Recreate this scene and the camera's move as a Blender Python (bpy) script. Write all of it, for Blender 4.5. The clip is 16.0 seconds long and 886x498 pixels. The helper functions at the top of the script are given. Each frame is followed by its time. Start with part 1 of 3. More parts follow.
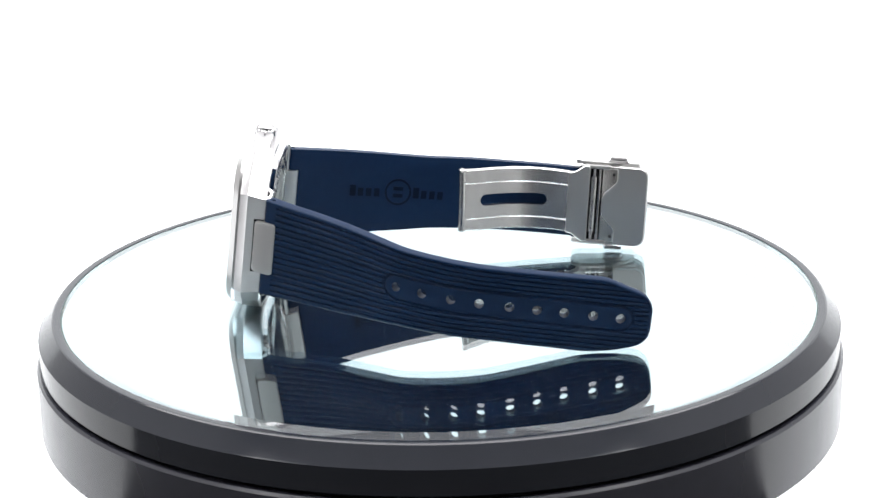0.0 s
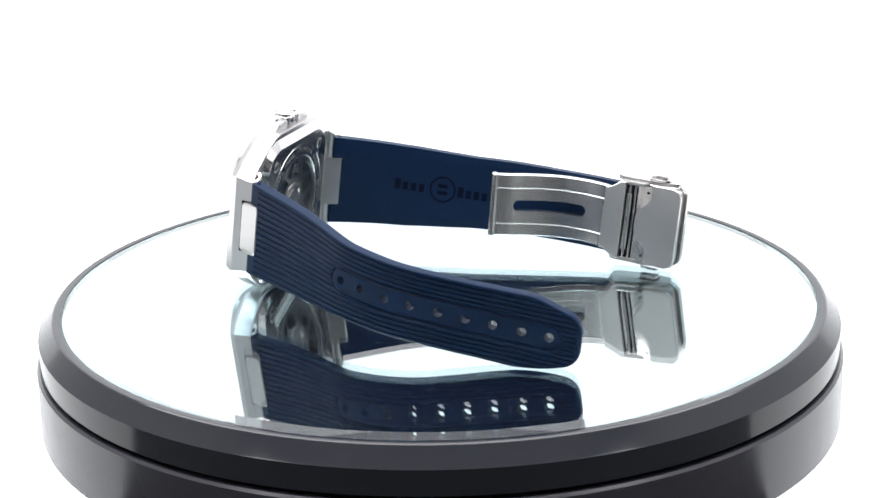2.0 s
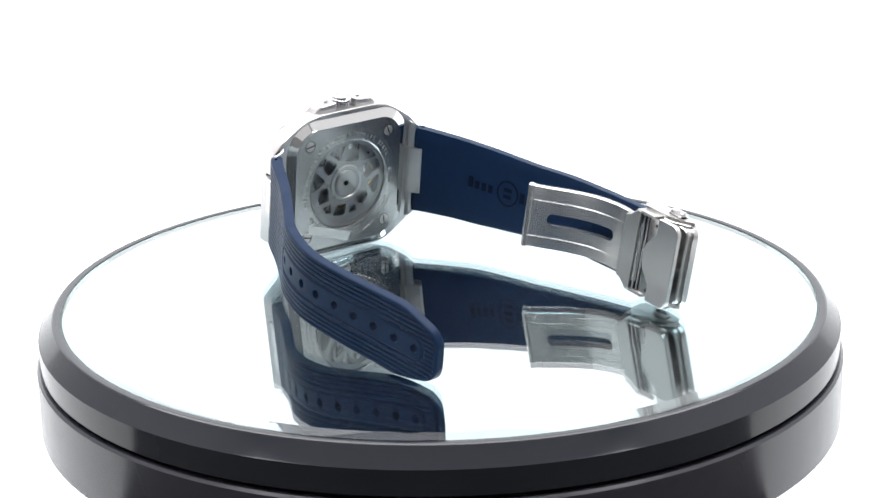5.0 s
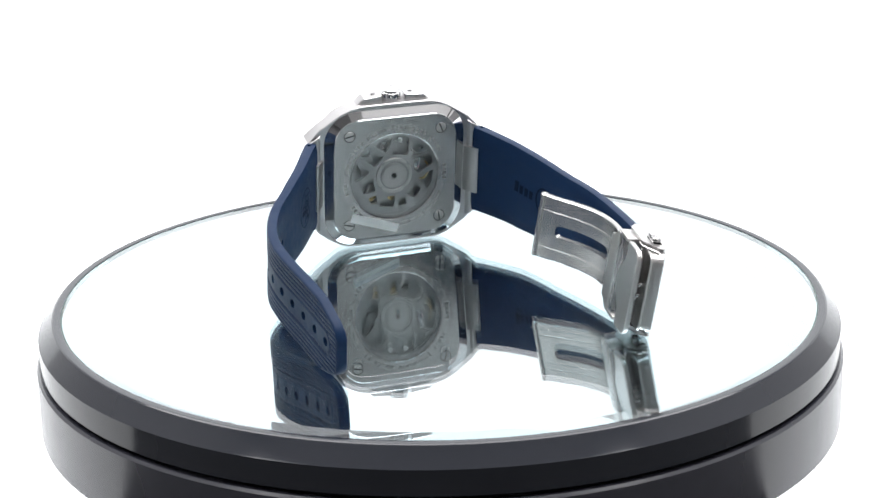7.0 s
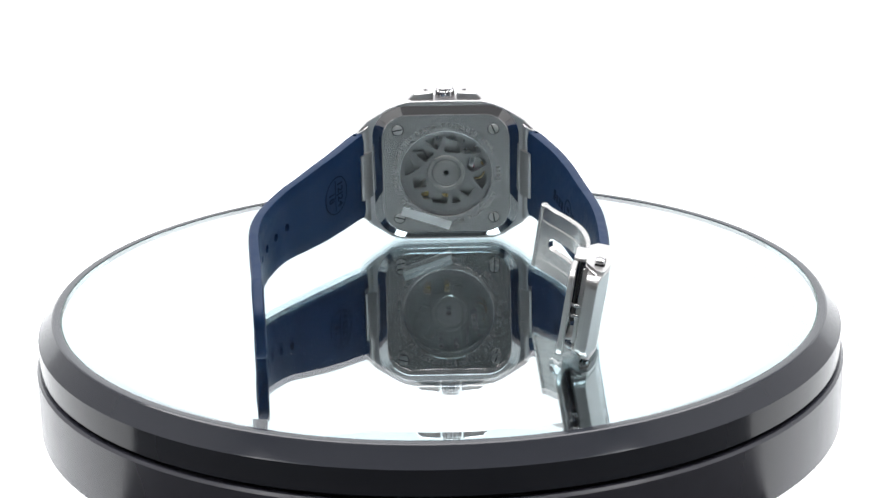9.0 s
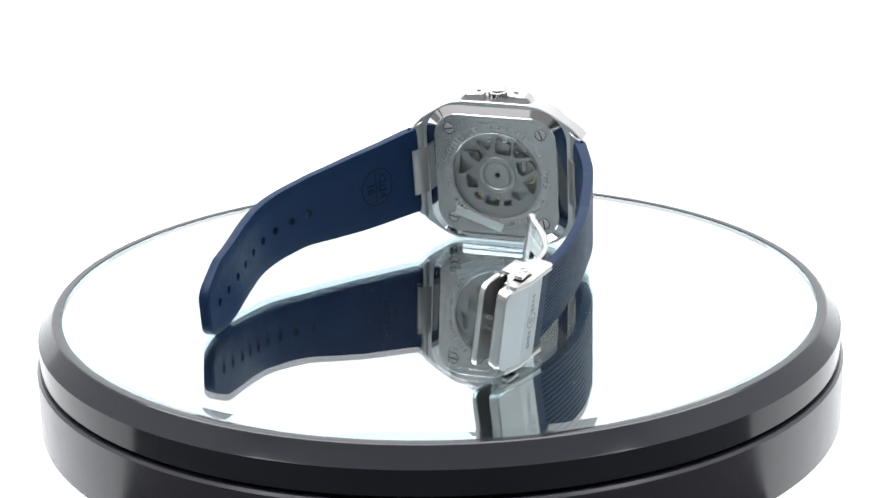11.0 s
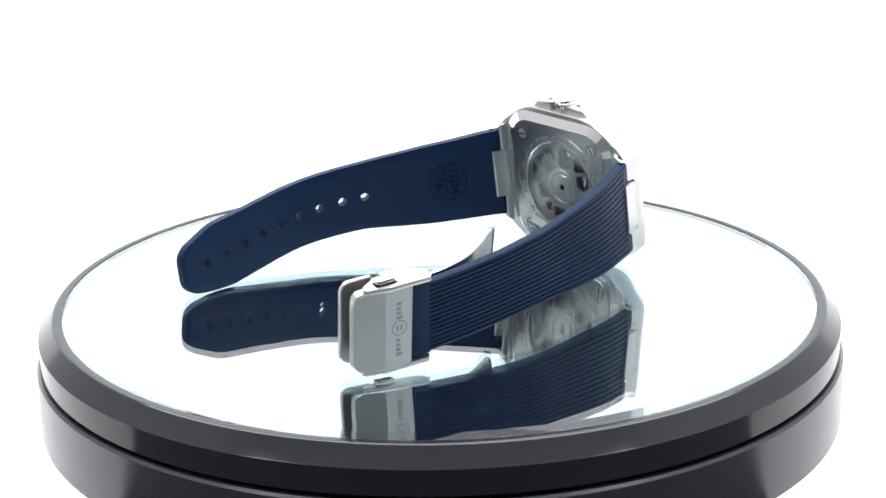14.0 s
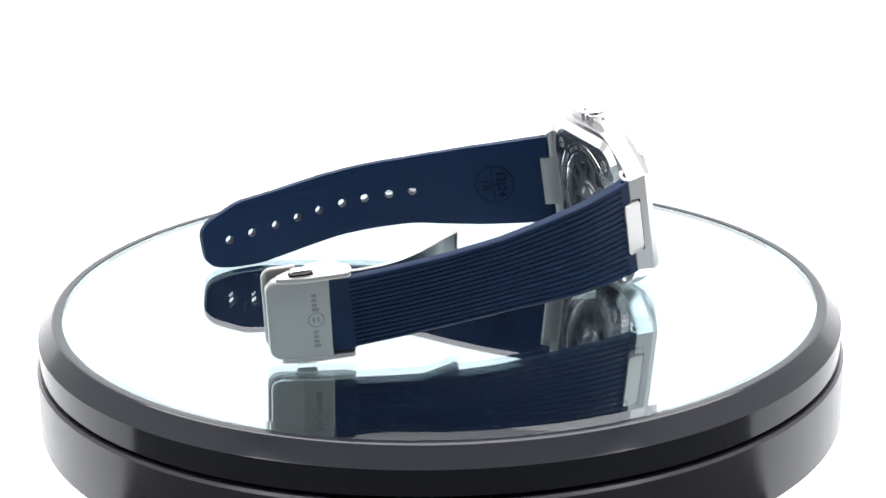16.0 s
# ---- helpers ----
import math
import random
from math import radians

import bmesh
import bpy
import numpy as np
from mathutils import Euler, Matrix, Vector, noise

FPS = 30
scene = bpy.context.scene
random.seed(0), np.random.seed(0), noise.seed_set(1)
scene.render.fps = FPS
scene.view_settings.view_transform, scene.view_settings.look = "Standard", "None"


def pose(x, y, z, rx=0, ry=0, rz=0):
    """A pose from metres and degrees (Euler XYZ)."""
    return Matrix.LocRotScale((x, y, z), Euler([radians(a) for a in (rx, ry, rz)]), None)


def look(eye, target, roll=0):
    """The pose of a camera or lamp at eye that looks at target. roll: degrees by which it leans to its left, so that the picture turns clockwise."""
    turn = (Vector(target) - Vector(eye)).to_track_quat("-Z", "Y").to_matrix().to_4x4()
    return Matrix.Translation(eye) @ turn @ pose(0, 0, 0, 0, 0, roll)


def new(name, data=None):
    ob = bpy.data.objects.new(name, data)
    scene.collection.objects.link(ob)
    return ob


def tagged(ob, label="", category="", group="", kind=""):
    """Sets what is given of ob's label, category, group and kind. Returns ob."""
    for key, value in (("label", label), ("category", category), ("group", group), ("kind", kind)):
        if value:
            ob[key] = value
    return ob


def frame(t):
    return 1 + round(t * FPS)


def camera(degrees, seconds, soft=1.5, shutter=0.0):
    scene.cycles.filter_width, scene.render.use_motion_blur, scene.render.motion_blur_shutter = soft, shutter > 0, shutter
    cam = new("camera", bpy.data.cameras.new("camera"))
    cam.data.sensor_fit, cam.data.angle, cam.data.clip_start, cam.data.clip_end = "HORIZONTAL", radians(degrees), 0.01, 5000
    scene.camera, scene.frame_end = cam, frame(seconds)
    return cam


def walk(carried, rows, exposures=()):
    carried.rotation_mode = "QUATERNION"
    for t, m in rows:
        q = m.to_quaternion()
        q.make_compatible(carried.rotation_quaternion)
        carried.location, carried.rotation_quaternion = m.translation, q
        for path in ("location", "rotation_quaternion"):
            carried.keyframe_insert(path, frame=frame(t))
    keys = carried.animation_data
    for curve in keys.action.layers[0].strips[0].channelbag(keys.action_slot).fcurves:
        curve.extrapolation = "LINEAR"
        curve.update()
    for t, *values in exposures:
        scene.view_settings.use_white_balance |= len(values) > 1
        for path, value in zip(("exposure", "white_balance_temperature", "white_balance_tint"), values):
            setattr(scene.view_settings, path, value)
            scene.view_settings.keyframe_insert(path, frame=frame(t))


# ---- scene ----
# ---------------------------------------------------------------- camera
cam = camera(24.516, 16.0, soft=1.5)
EYE = Vector((0.0, -0.49225, 0.17172))
AIM = EYE + Vector((0.002419, 0.950802, -0.309789))
VIEW = look(EYE, AIM, -1.172)
walk(cam, [(0.0, VIEW), (16.0, VIEW)])

# ---------------------------------------------------------------- numbers
MM = 0.001
TURN = 9.8306          # degrees a second, clockwise seen from above
FACING = 8.5           # the second at which the platter stands at zero
WATCH = Matrix.Translation((-0.00087, 0.04085, 0.01945)) @ pose(0, 0, 0, 0, 0, 4.385) @ pose(0, 0, 0, 7.146, 0.16, 0)
GLASS = 2.9            # thickness of the mirror glass, mm
FLOOR = -0.0285        # the sheet under the turntable


# ---------------------------------------------------------------- light
world = bpy.data.worlds.new("studio")
scene.world = world
world.use_nodes = True
world.node_tree.nodes["Background"].inputs["Color"].default_value = (0.97, 0.97, 1.0, 1)
world.node_tree.nodes["Background"].inputs["Strength"].default_value = 0.12


def lamp(name, size_x, size_y, power, eye, target, colour=(1.0, 1.0, 1.0)):
    data = bpy.data.lights.new(name, "AREA")
    data.shape, data.size, data.size_y, data.energy, data.color = "RECTANGLE", size_x, size_y, power, colour
    ob = new(name, data)
    ob.matrix_world = look(eye, target)
    return ob


lamp("softbox_above", 1.5, 1.1, 39.0, (0.0, 0.16, 0.95), (0.0, 0.16, 0.0), (1.0, 0.985, 1.0))


# ---------------------------------------------------------------- materials
def material(name):
    m = bpy.data.materials.new(name)
    m.use_nodes = True
    return m, m.node_tree.nodes, m.node_tree.links, m.node_tree.nodes["Principled BSDF"]


def noisy(nodes, links, scale, detail=4.0, stretch=(1, 1, 1)):
    co = nodes.new("ShaderNodeTexCoord")
    mp = nodes.new("ShaderNodeMapping")
    mp.inputs["Scale"].default_value = stretch
    n = nodes.new("ShaderNodeTexNoise")
    n.inputs["Scale"].default_value, n.inputs["Detail"].default_value = scale, detail
    links.new(co.outputs["Object"], mp.inputs["Vector"])
    links.new(mp.outputs["Vector"], n.inputs["Vector"])
    return n


def ramp(nodes, links, source, a, b, lo=0.3, hi=0.7):
    r = nodes.new("ShaderNodeMapRange")
    r.inputs["From Min"].default_value, r.inputs["From Max"].default_value = lo, hi
    r.inputs["To Min"].default_value, r.inputs["To Max"].default_value = a, b
    links.new(source, r.inputs["Value"])
    return r.outputs["Result"]


def tint(nodes, links, source, a, b, lo=0.3, hi=0.7):
    mix = nodes.new("ShaderNodeMix")
    mix.data_type = "RGBA"
    mix.inputs["A"].default_value, mix.inputs["B"].default_value = (*a, 1), (*b, 1)
    links.new(ramp(nodes, links, source, 0.0, 1.0, lo, hi), mix.inputs["Factor"])
    return mix.outputs["Result"]


def bumped(nodes, links, shader, height, strength, distance):
    b = nodes.new("ShaderNodeBump")
    b.inputs["Strength"].default_value, b.inputs["Distance"].default_value = strength, distance
    links.new(height, b.inputs["Height"])
    links.new(b.outputs["Normal"], shader.inputs["Normal"])


def steel(name, colour, rough, brushed=None, strength=0.25):
    """Steel, with a brushed grain drawn out along one axis of the part."""
    m, nodes, links, p = material(name)
    p.inputs["Metallic"].default_value = 1.0
    p.inputs["Base Color"].default_value = (*colour, 1)
    p.inputs["Roughness"].default_value = rough
    if brushed:
        grain = noisy(nodes, links, 260.0, 3.0, brushed)
        bumped(nodes, links, p, grain.outputs["Fac"], strength, 0.000006)
    return m


def plain(name, colour, rough, metal=0.0, vary=0.15, scale=300.0, bump=0.0, spec=0.5):
    m, nodes, links, p = material(name)
    n = noisy(nodes, links, scale, 6.0)
    links.new(tint(nodes, links, n.outputs["Fac"], [c * (1 - vary) for c in colour], [c * (1 + vary) for c in colour]), p.inputs["Base Color"])
    links.new(ramp(nodes, links, n.outputs["Fac"], rough * 0.9, rough * 1.1), p.inputs["Roughness"])
    p.inputs["Metallic"].default_value = metal
    p.inputs["Specular IOR Level"].default_value = spec
    if bump:
        fine = noisy(nodes, links, 4000.0, 3.0)
        bumped(nodes, links, p, fine.outputs["Fac"], bump, 0.00002)
    return m


def clear(name, colour, rough=0.0, ior=1.5):
    m, nodes, links, p = material(name)
    p.inputs["Base Color"].default_value = (*colour, 1)
    p.inputs["Roughness"].default_value, p.inputs["IOR"].default_value = rough, ior
    p.inputs["Transmission Weight"].default_value = 1.0
    return m


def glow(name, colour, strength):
    """A sheet with a glow put into it; it also scatters what falls on it."""
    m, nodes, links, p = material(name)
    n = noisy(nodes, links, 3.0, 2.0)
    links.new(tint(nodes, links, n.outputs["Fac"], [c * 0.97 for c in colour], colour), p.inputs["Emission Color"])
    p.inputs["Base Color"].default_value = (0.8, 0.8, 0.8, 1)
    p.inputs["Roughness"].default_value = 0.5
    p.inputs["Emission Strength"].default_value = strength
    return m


# The sheet's white is its own glow, not lamplight on it.
WHITE_GLOW = glow("glowing_white_sheet", (0.96, 0.98, 1.0), 1.8)
WHITE_GLOW.node_tree.nodes["Principled BSDF"].inputs["Base Color"].default_value = (0.03, 0.03, 0.03, 1)
# Added panels, unseen, glowing as fill light; the east one is brighter.
GLOW_PANEL = glow("glow_panel_white", (0.99, 0.985, 0.985), 0.50)
GLOW_PANEL.node_tree.nodes["Principled BSDF"].inputs["Base Color"].default_value = (0.15, 0.15, 0.15, 1)
BRIGHT_GLOW_PANEL = glow("glow_panel_bright", (0.985, 0.985, 1.0), 0.75)
BRIGHT_GLOW_PANEL.node_tree.nodes["Principled BSDF"].inputs["Base Color"].default_value = (0.15, 0.15, 0.15, 1)
# Dim glow for unseen cards and a front panel added by the lens.
DIM_GLOW_PANEL = glow("glow_panel_dim", (0.985, 0.985, 1.0), 0.17)
DIM_GLOW_PANEL.node_tree.nodes["Principled BSDF"].inputs["Base Color"].default_value = (0.03, 0.03, 0.03, 1)
CLOTH = plain("white_cloth", (0.8, 0.8, 0.8), 0.9, vary=0.04, scale=20.0)
DARK_FLOOR = plain("dark_floor", (0.05, 0.05, 0.052), 0.5, scale=30.0)
BRUSHED_X = steel("brushed_steel_along", (0.56, 0.55, 0.555), 0.28, (0.5, 16, 16), 0.15)
BRUSHED_Z = steel("brushed_steel_upright", (0.57, 0.565, 0.555), 0.25, (16, 16, 0.5), 0.45)
SATIN = steel("satin_steel", (0.50, 0.493, 0.488), 0.29, (1, 16, 16), 0.3)
CASEBACK = steel("fine_satin_steel", (0.51, 0.505, 0.50), 0.235, (16, 16, 1), 0.12)
FLANK = steel("cross_brushed_steel", (0.63, 0.615, 0.615), 0.40, (16, 0.6, 16), 0.3)
CLASP = steel("satin_clasp_steel", (0.53, 0.523, 0.515), 0.31, (1, 16, 16), 0.3)
POLISHED = steel("polished_steel", (0.68, 0.675, 0.68), 0.045)
ROTOR = steel("grey_rotor_metal", (0.36, 0.363, 0.366), 0.34, (8, 8, 8), 0.1)
PLATE = steel("grey_movement_plate", (0.42, 0.425, 0.43), 0.45, (3, 3, 20), 0.15)
GOLD = steel("gilt_brass", (0.78, 0.60, 0.28), 0.25)
RUBY = plain("ruby", (0.45, 0.03, 0.08), 0.15)
# Near-black for dark parts, and painted shade in holes, slots and gaps.
DARK = plain("dark_recess", (0.010, 0.010, 0.011), 0.6, spec=0.08)
RUBBER = plain("blue_rubber", (0.0034, 0.0138, 0.0400), 0.44, vary=0.06, scale=500.0, bump=0.10, spec=0.10)
INKED = plain("blue_rubber_sunk", (0.0013, 0.0050, 0.0145), 0.6, spec=0.05)
ENGRAVED = plain("engraved_steel", (0.29, 0.29, 0.285), 0.4, metal=1.0)
DIAL = plain("dark_dial", (0.01, 0.02, 0.05), 0.3)
FILM = clear("protective_film", (0.80, 0.83, 0.83), 0.30, 1.35)
FILM.node_tree.nodes["Principled BSDF"].inputs["Transmission Weight"].default_value = 0.72
CRYSTAL = clear("sapphire_crystal", (0.99, 1.0, 1.0), 0.0, 1.6)
MIRROR_GLASS = clear("mirror_glass", (0.93, 0.985, 0.99), 0.0, 1.52)


def hazed(m, least, most):
    """Faint white haze in uneven streaks on glass: settled dust plus painted veiling glare."""
    nodes, links = m.node_tree.nodes, m.node_tree.links
    streak = noisy(nodes, links, 30.0, 4.0, (1, 0.5, 1))
    haze, mix = nodes.new("ShaderNodeBsdfDiffuse"), nodes.new("ShaderNodeMixShader")
    haze.inputs["Color"].default_value = (0.70, 0.80, 0.90, 1)
    links.new(ramp(nodes, links, streak.outputs["Fac"], least, most, 0.35, 0.72), mix.inputs["Fac"])
    links.new(nodes["Principled BSDF"].outputs[0], mix.inputs[1])
    links.new(haze.outputs[0], mix.inputs[2])
    links.new(mix.outputs[0], nodes["Material Output"].inputs["Surface"])


hazed(MIRROR_GLASS, 0.0006, 0.0035)

SILVER, _n, _l, _p = material("mirror_silver")
_p.inputs["Base Color"].default_value, _p.inputs["Metallic"].default_value, _p.inputs["Roughness"].default_value = (0.575, 0.66, 0.69, 1), 1.0, 0.0
GREEN_EDGE = plain("green_glass_edge", (0.03, 0.07, 0.062), 0.3)
RIM = plain("dark_grey_gloss_plastic", (0.013, 0.0148, 0.020), 0.14, vary=0.03, scale=120.0, spec=0.34)
BODY = plain("dark_grey_satin_plastic", (0.021, 0.022, 0.030), 0.24, vary=0.06, scale=120.0, spec=0.5)
DUST = plain("dust", (0.7, 0.7, 0.7), 0.8)


# ---------------------------------------------------------------- mesh tools
def smooth(me, angle):
    """Smooth shading, with edges sharper than the angle kept crisp."""
    for poly in me.polygons:
        poly.use_smooth = True
    bm = bmesh.new()
    bm.from_mesh(me)
    for e in bm.edges:
        if len(e.link_faces) == 2 and e.calc_face_angle(0.0) > radians(angle):
            e.smooth = False
    bm.to_mesh(me)
    bm.free()


def part(name, bm, mat, parent, label="", angle=32, scale=MM):
    """Link a bmesh, drawn in millimetres, as one mesh object under a thing or a part."""
    bmesh.ops.scale(bm, vec=(scale, scale, scale), verts=bm.verts)
    bmesh.ops.recalc_face_normals(bm, faces=bm.faces)
    me = bpy.data.meshes.new(name)
    bm.to_mesh(me)
    bm.free()
    smooth(me, angle)
    me.materials.append(mat)
    ob = new(name, me)
    if parent:
        ob.parent = parent
    if label:
        ob["label"] = label
    return ob


def loft(loops, cap_start=True, cap_end=True, ring=False, bm=None):
    """Join loops of equally many points by quads; ring closes the last on the first."""
    bm = bm or bmesh.new()
    rows = [[bm.verts.new(p) for p in loop] for loop in loops]
    n = len(rows[0])
    pairs = list(zip(rows, rows[1:])) + ([(rows[-1], rows[0])] if ring else [])
    for a, b in pairs:
        for i in range(n):
            bm.faces.new((a[i], a[(i + 1) % n], b[(i + 1) % n], b[i]))
    if not ring:
        if cap_start:
            bm.faces.new(rows[0][::-1])
        if cap_end:
            bm.faces.new(rows[-1])
    return bm


def rounded(hx, hz, r, n=10, straight=1):
    """A rounded rectangle in the plane x, z."""
    out = []
    for k, (sx, sz) in enumerate(((1, 1), (-1, 1), (-1, -1), (1, -1))):
        for i in range(n + 1):
            a = radians(90 * k + 90 * i / n)
            out.append((sx * (hx - r) + r * math.cos(a), sz * (hz - r) + r * math.sin(a)))
        ax, az = out[-1]
        bx, bz = (-ax, az) if k in (0, 2) else (ax, -az)
        for i in range(1, straight):
            out.append((ax + (bx - ax) * i / straight, az + (bz - az) * i / straight))
    return out


def circle(r, n=48, cx=0.0, cz=0.0, start=0.0):
    return [(cx + r * math.cos(start + 2 * math.pi * i / n), cz + r * math.sin(start + 2 * math.pi * i / n)) for i in range(n)]


def like(outline, r):
    """The circle of radius r whose points lie in the same directions as the outline's."""
    return [(x * r / math.hypot(x, z), z * r / math.hypot(x, z)) for x, z in outline]


def shrink(outline, d):
    """Offset an outline inwards by d."""
    out, n = [], len(outline)
    for i, (x, z) in enumerate(outline):
        (ax, az), (bx, bz) = outline[i - 1], outline[(i + 1) % n]
        tx, tz = bx - ax, bz - az
        l = math.hypot(tx, tz) or 1.0
        out.append((x - d * tz / l, z + d * tx / l))
    return out


def at(outline, y):
    return [(x, y, z) for x, z in outline]


def slab(outline, y0, y1, c=0.2, bm=None):
    """A plate of that outline between y0 and y1 with its edges chamfered by c."""
    s = 1 if y1 > y0 else -1
    inner = shrink(outline, c)
    return loft([at(inner, y0), at(outline, y0 + s * c), at(outline, y1 - s * c), at(inner, y1)], bm=bm)


def dense(outline, step=0.8):
    """The outline with extra points along its edges."""
    out, n = [], len(outline)
    for i, (x, z) in enumerate(outline):
        bx, bz = outline[(i + 1) % n]
        k = max(1, round(math.hypot(bx - x, bz - z) / step))
        out += [(x + (bx - x) * j / k, z + (bz - z) * j / k) for j in range(k)]
    return out


def block(x0, x1, y0, y1, z0, z1, c=0.15, bm=None):
    """A box with chamfered edges."""
    bm = bm or bmesh.new()
    made = bmesh.ops.create_cube(bm, size=1.0)["verts"]
    for v in made:
        v.co = Vector(((x0 + x1) / 2 + v.co.x * (x1 - x0), (y0 + y1) / 2 + v.co.y * (y1 - y0), (z0 + z1) / 2 + v.co.z * (z1 - z0)))
    if c:
        edges = list({e for v in made for e in v.link_edges})
        bmesh.ops.bevel(bm, geom=edges, offset=c, segments=2, affect="EDGES", profile=0.5)
    return bm


def turned(profile, n=128, ring=False, cap=True):
    """Turn a profile of (radius, z) round the upright axis."""
    loops = [[(r * math.cos(2 * math.pi * i / n), r * math.sin(2 * math.pi * i / n), z) for i in range(n)] for r, z in profile]
    return loft(loops, cap, cap, ring)


def pin_z(x, y, z0, z1, r, n=20, c=0.1, bm=None):
    """An upright round pin."""
    rows = []
    for rr, z in ((r - c, z0), (r, z0 + c), (r, z1 - c), (r - c, z1)):
        rows.append([(x + rr * math.cos(2 * math.pi * i / n), y + rr * math.sin(2 * math.pi * i / n), z) for i in range(n)])
    return loft(rows, bm=bm)


def moved(bm, m):
    bmesh.ops.transform(bm, matrix=m, verts=bm.verts)
    return bm


def spline(points, n):
    """Points evenly along a smooth curve through the given points."""
    pts = [Vector(p) for p in points]
    pts = [pts[0] * 2 - pts[1]] + pts + [pts[-1] * 2 - pts[-2]]
    fine = []
    for i in range(1, len(pts) - 2):
        p0, p1, p2, p3 = pts[i - 1:i + 3]
        for k in range(40):
            t = k / 40
            fine.append(0.5 * ((2 * p1) + (p2 - p0) * t + (2 * p0 - 5 * p1 + 4 * p2 - p3) * t * t + (3 * p1 - p0 - 3 * p2 + p3) * t ** 3))
    fine.append(pts[-2])
    dist = [0.0]
    for a, b in zip(fine, fine[1:]):
        dist.append(dist[-1] + (b - a).length)
    out, j = [], 0
    for i in range(n):
        s = dist[-1] * i / (n - 1)
        while j < len(dist) - 2 and dist[j + 1] < s:
            j += 1
        f = (s - dist[j]) / max(dist[j + 1] - dist[j], 1e-9)
        out.append((fine[j].lerp(fine[j + 1], f), s))
    return out


def table(rows, s):
    """Straight-line reading of a small table of (s, value)."""
    for (a, va), (b, vb) in zip(rows, rows[1:]):
        if s <= b:
            return va + (vb - va) * max(0.0, (s - a) / (b - a))
    return rows[-1][1]


def solid_text(words, size, depth, bold=0.0):
    """Flat letters as a bmesh in the plane x, y, centred, in millimetres."""
    cu = bpy.data.curves.new("letters", "FONT")
    cu.body, cu.size, cu.extrude, cu.align_x, cu.align_y = words, size, depth, "CENTER", "CENTER"
    cu.resolution_u, cu.offset = 3, bold
    ob = new("letters", cu)
    me = bpy.data.meshes.new_from_object(ob.evaluated_get(bpy.context.evaluated_depsgraph_get()))
    bm = bmesh.new()
    bm.from_mesh(me)
    bpy.data.objects.remove(ob)
    bpy.data.curves.remove(cu)
    bpy.data.meshes.remove(me)
    return bm


def merge(into, bm, m=None):
    if m is not None:
        moved(bm, m)
    me = bpy.data.meshes.new("joined")
    bm.to_mesh(me)
    bm.free()
    into.from_mesh(me)
    bpy.data.meshes.remove(me)
    return into


def drilled(ob, cutters):
    """Cut holes through a mesh with a bmesh of cutters, drawn in millimetres."""
    bmesh.ops.scale(cutters, vec=(MM, MM, MM), verts=cutters.verts)
    bmesh.ops.recalc_face_normals(cutters, faces=cutters.faces)
    me = bpy.data.meshes.new("cutter")
    cutters.to_mesh(me)
    cutters.free()
    me.materials.append(ob.data.materials[0])
    tool = new("cutter", me)
    tool.matrix_world = ob.matrix_world
    mod = ob.modifiers.new("holes", "BOOLEAN")
    mod.operation, mod.solver, mod.object = "DIFFERENCE", "EXACT", tool
    parent, ob.parent = ob.parent, None
    bpy.context.view_layer.update()
    done = bpy.data.meshes.new_from_object(ob.evaluated_get(bpy.context.evaluated_depsgraph_get()))
    ob.modifiers.clear()
    old = ob.data
    done.name = ob.name
    ob.data = done
    bpy.data.meshes.remove(old)
    bpy.data.objects.remove(tool)
    bpy.data.meshes.remove(me)
    ob.parent = parent
    return ob


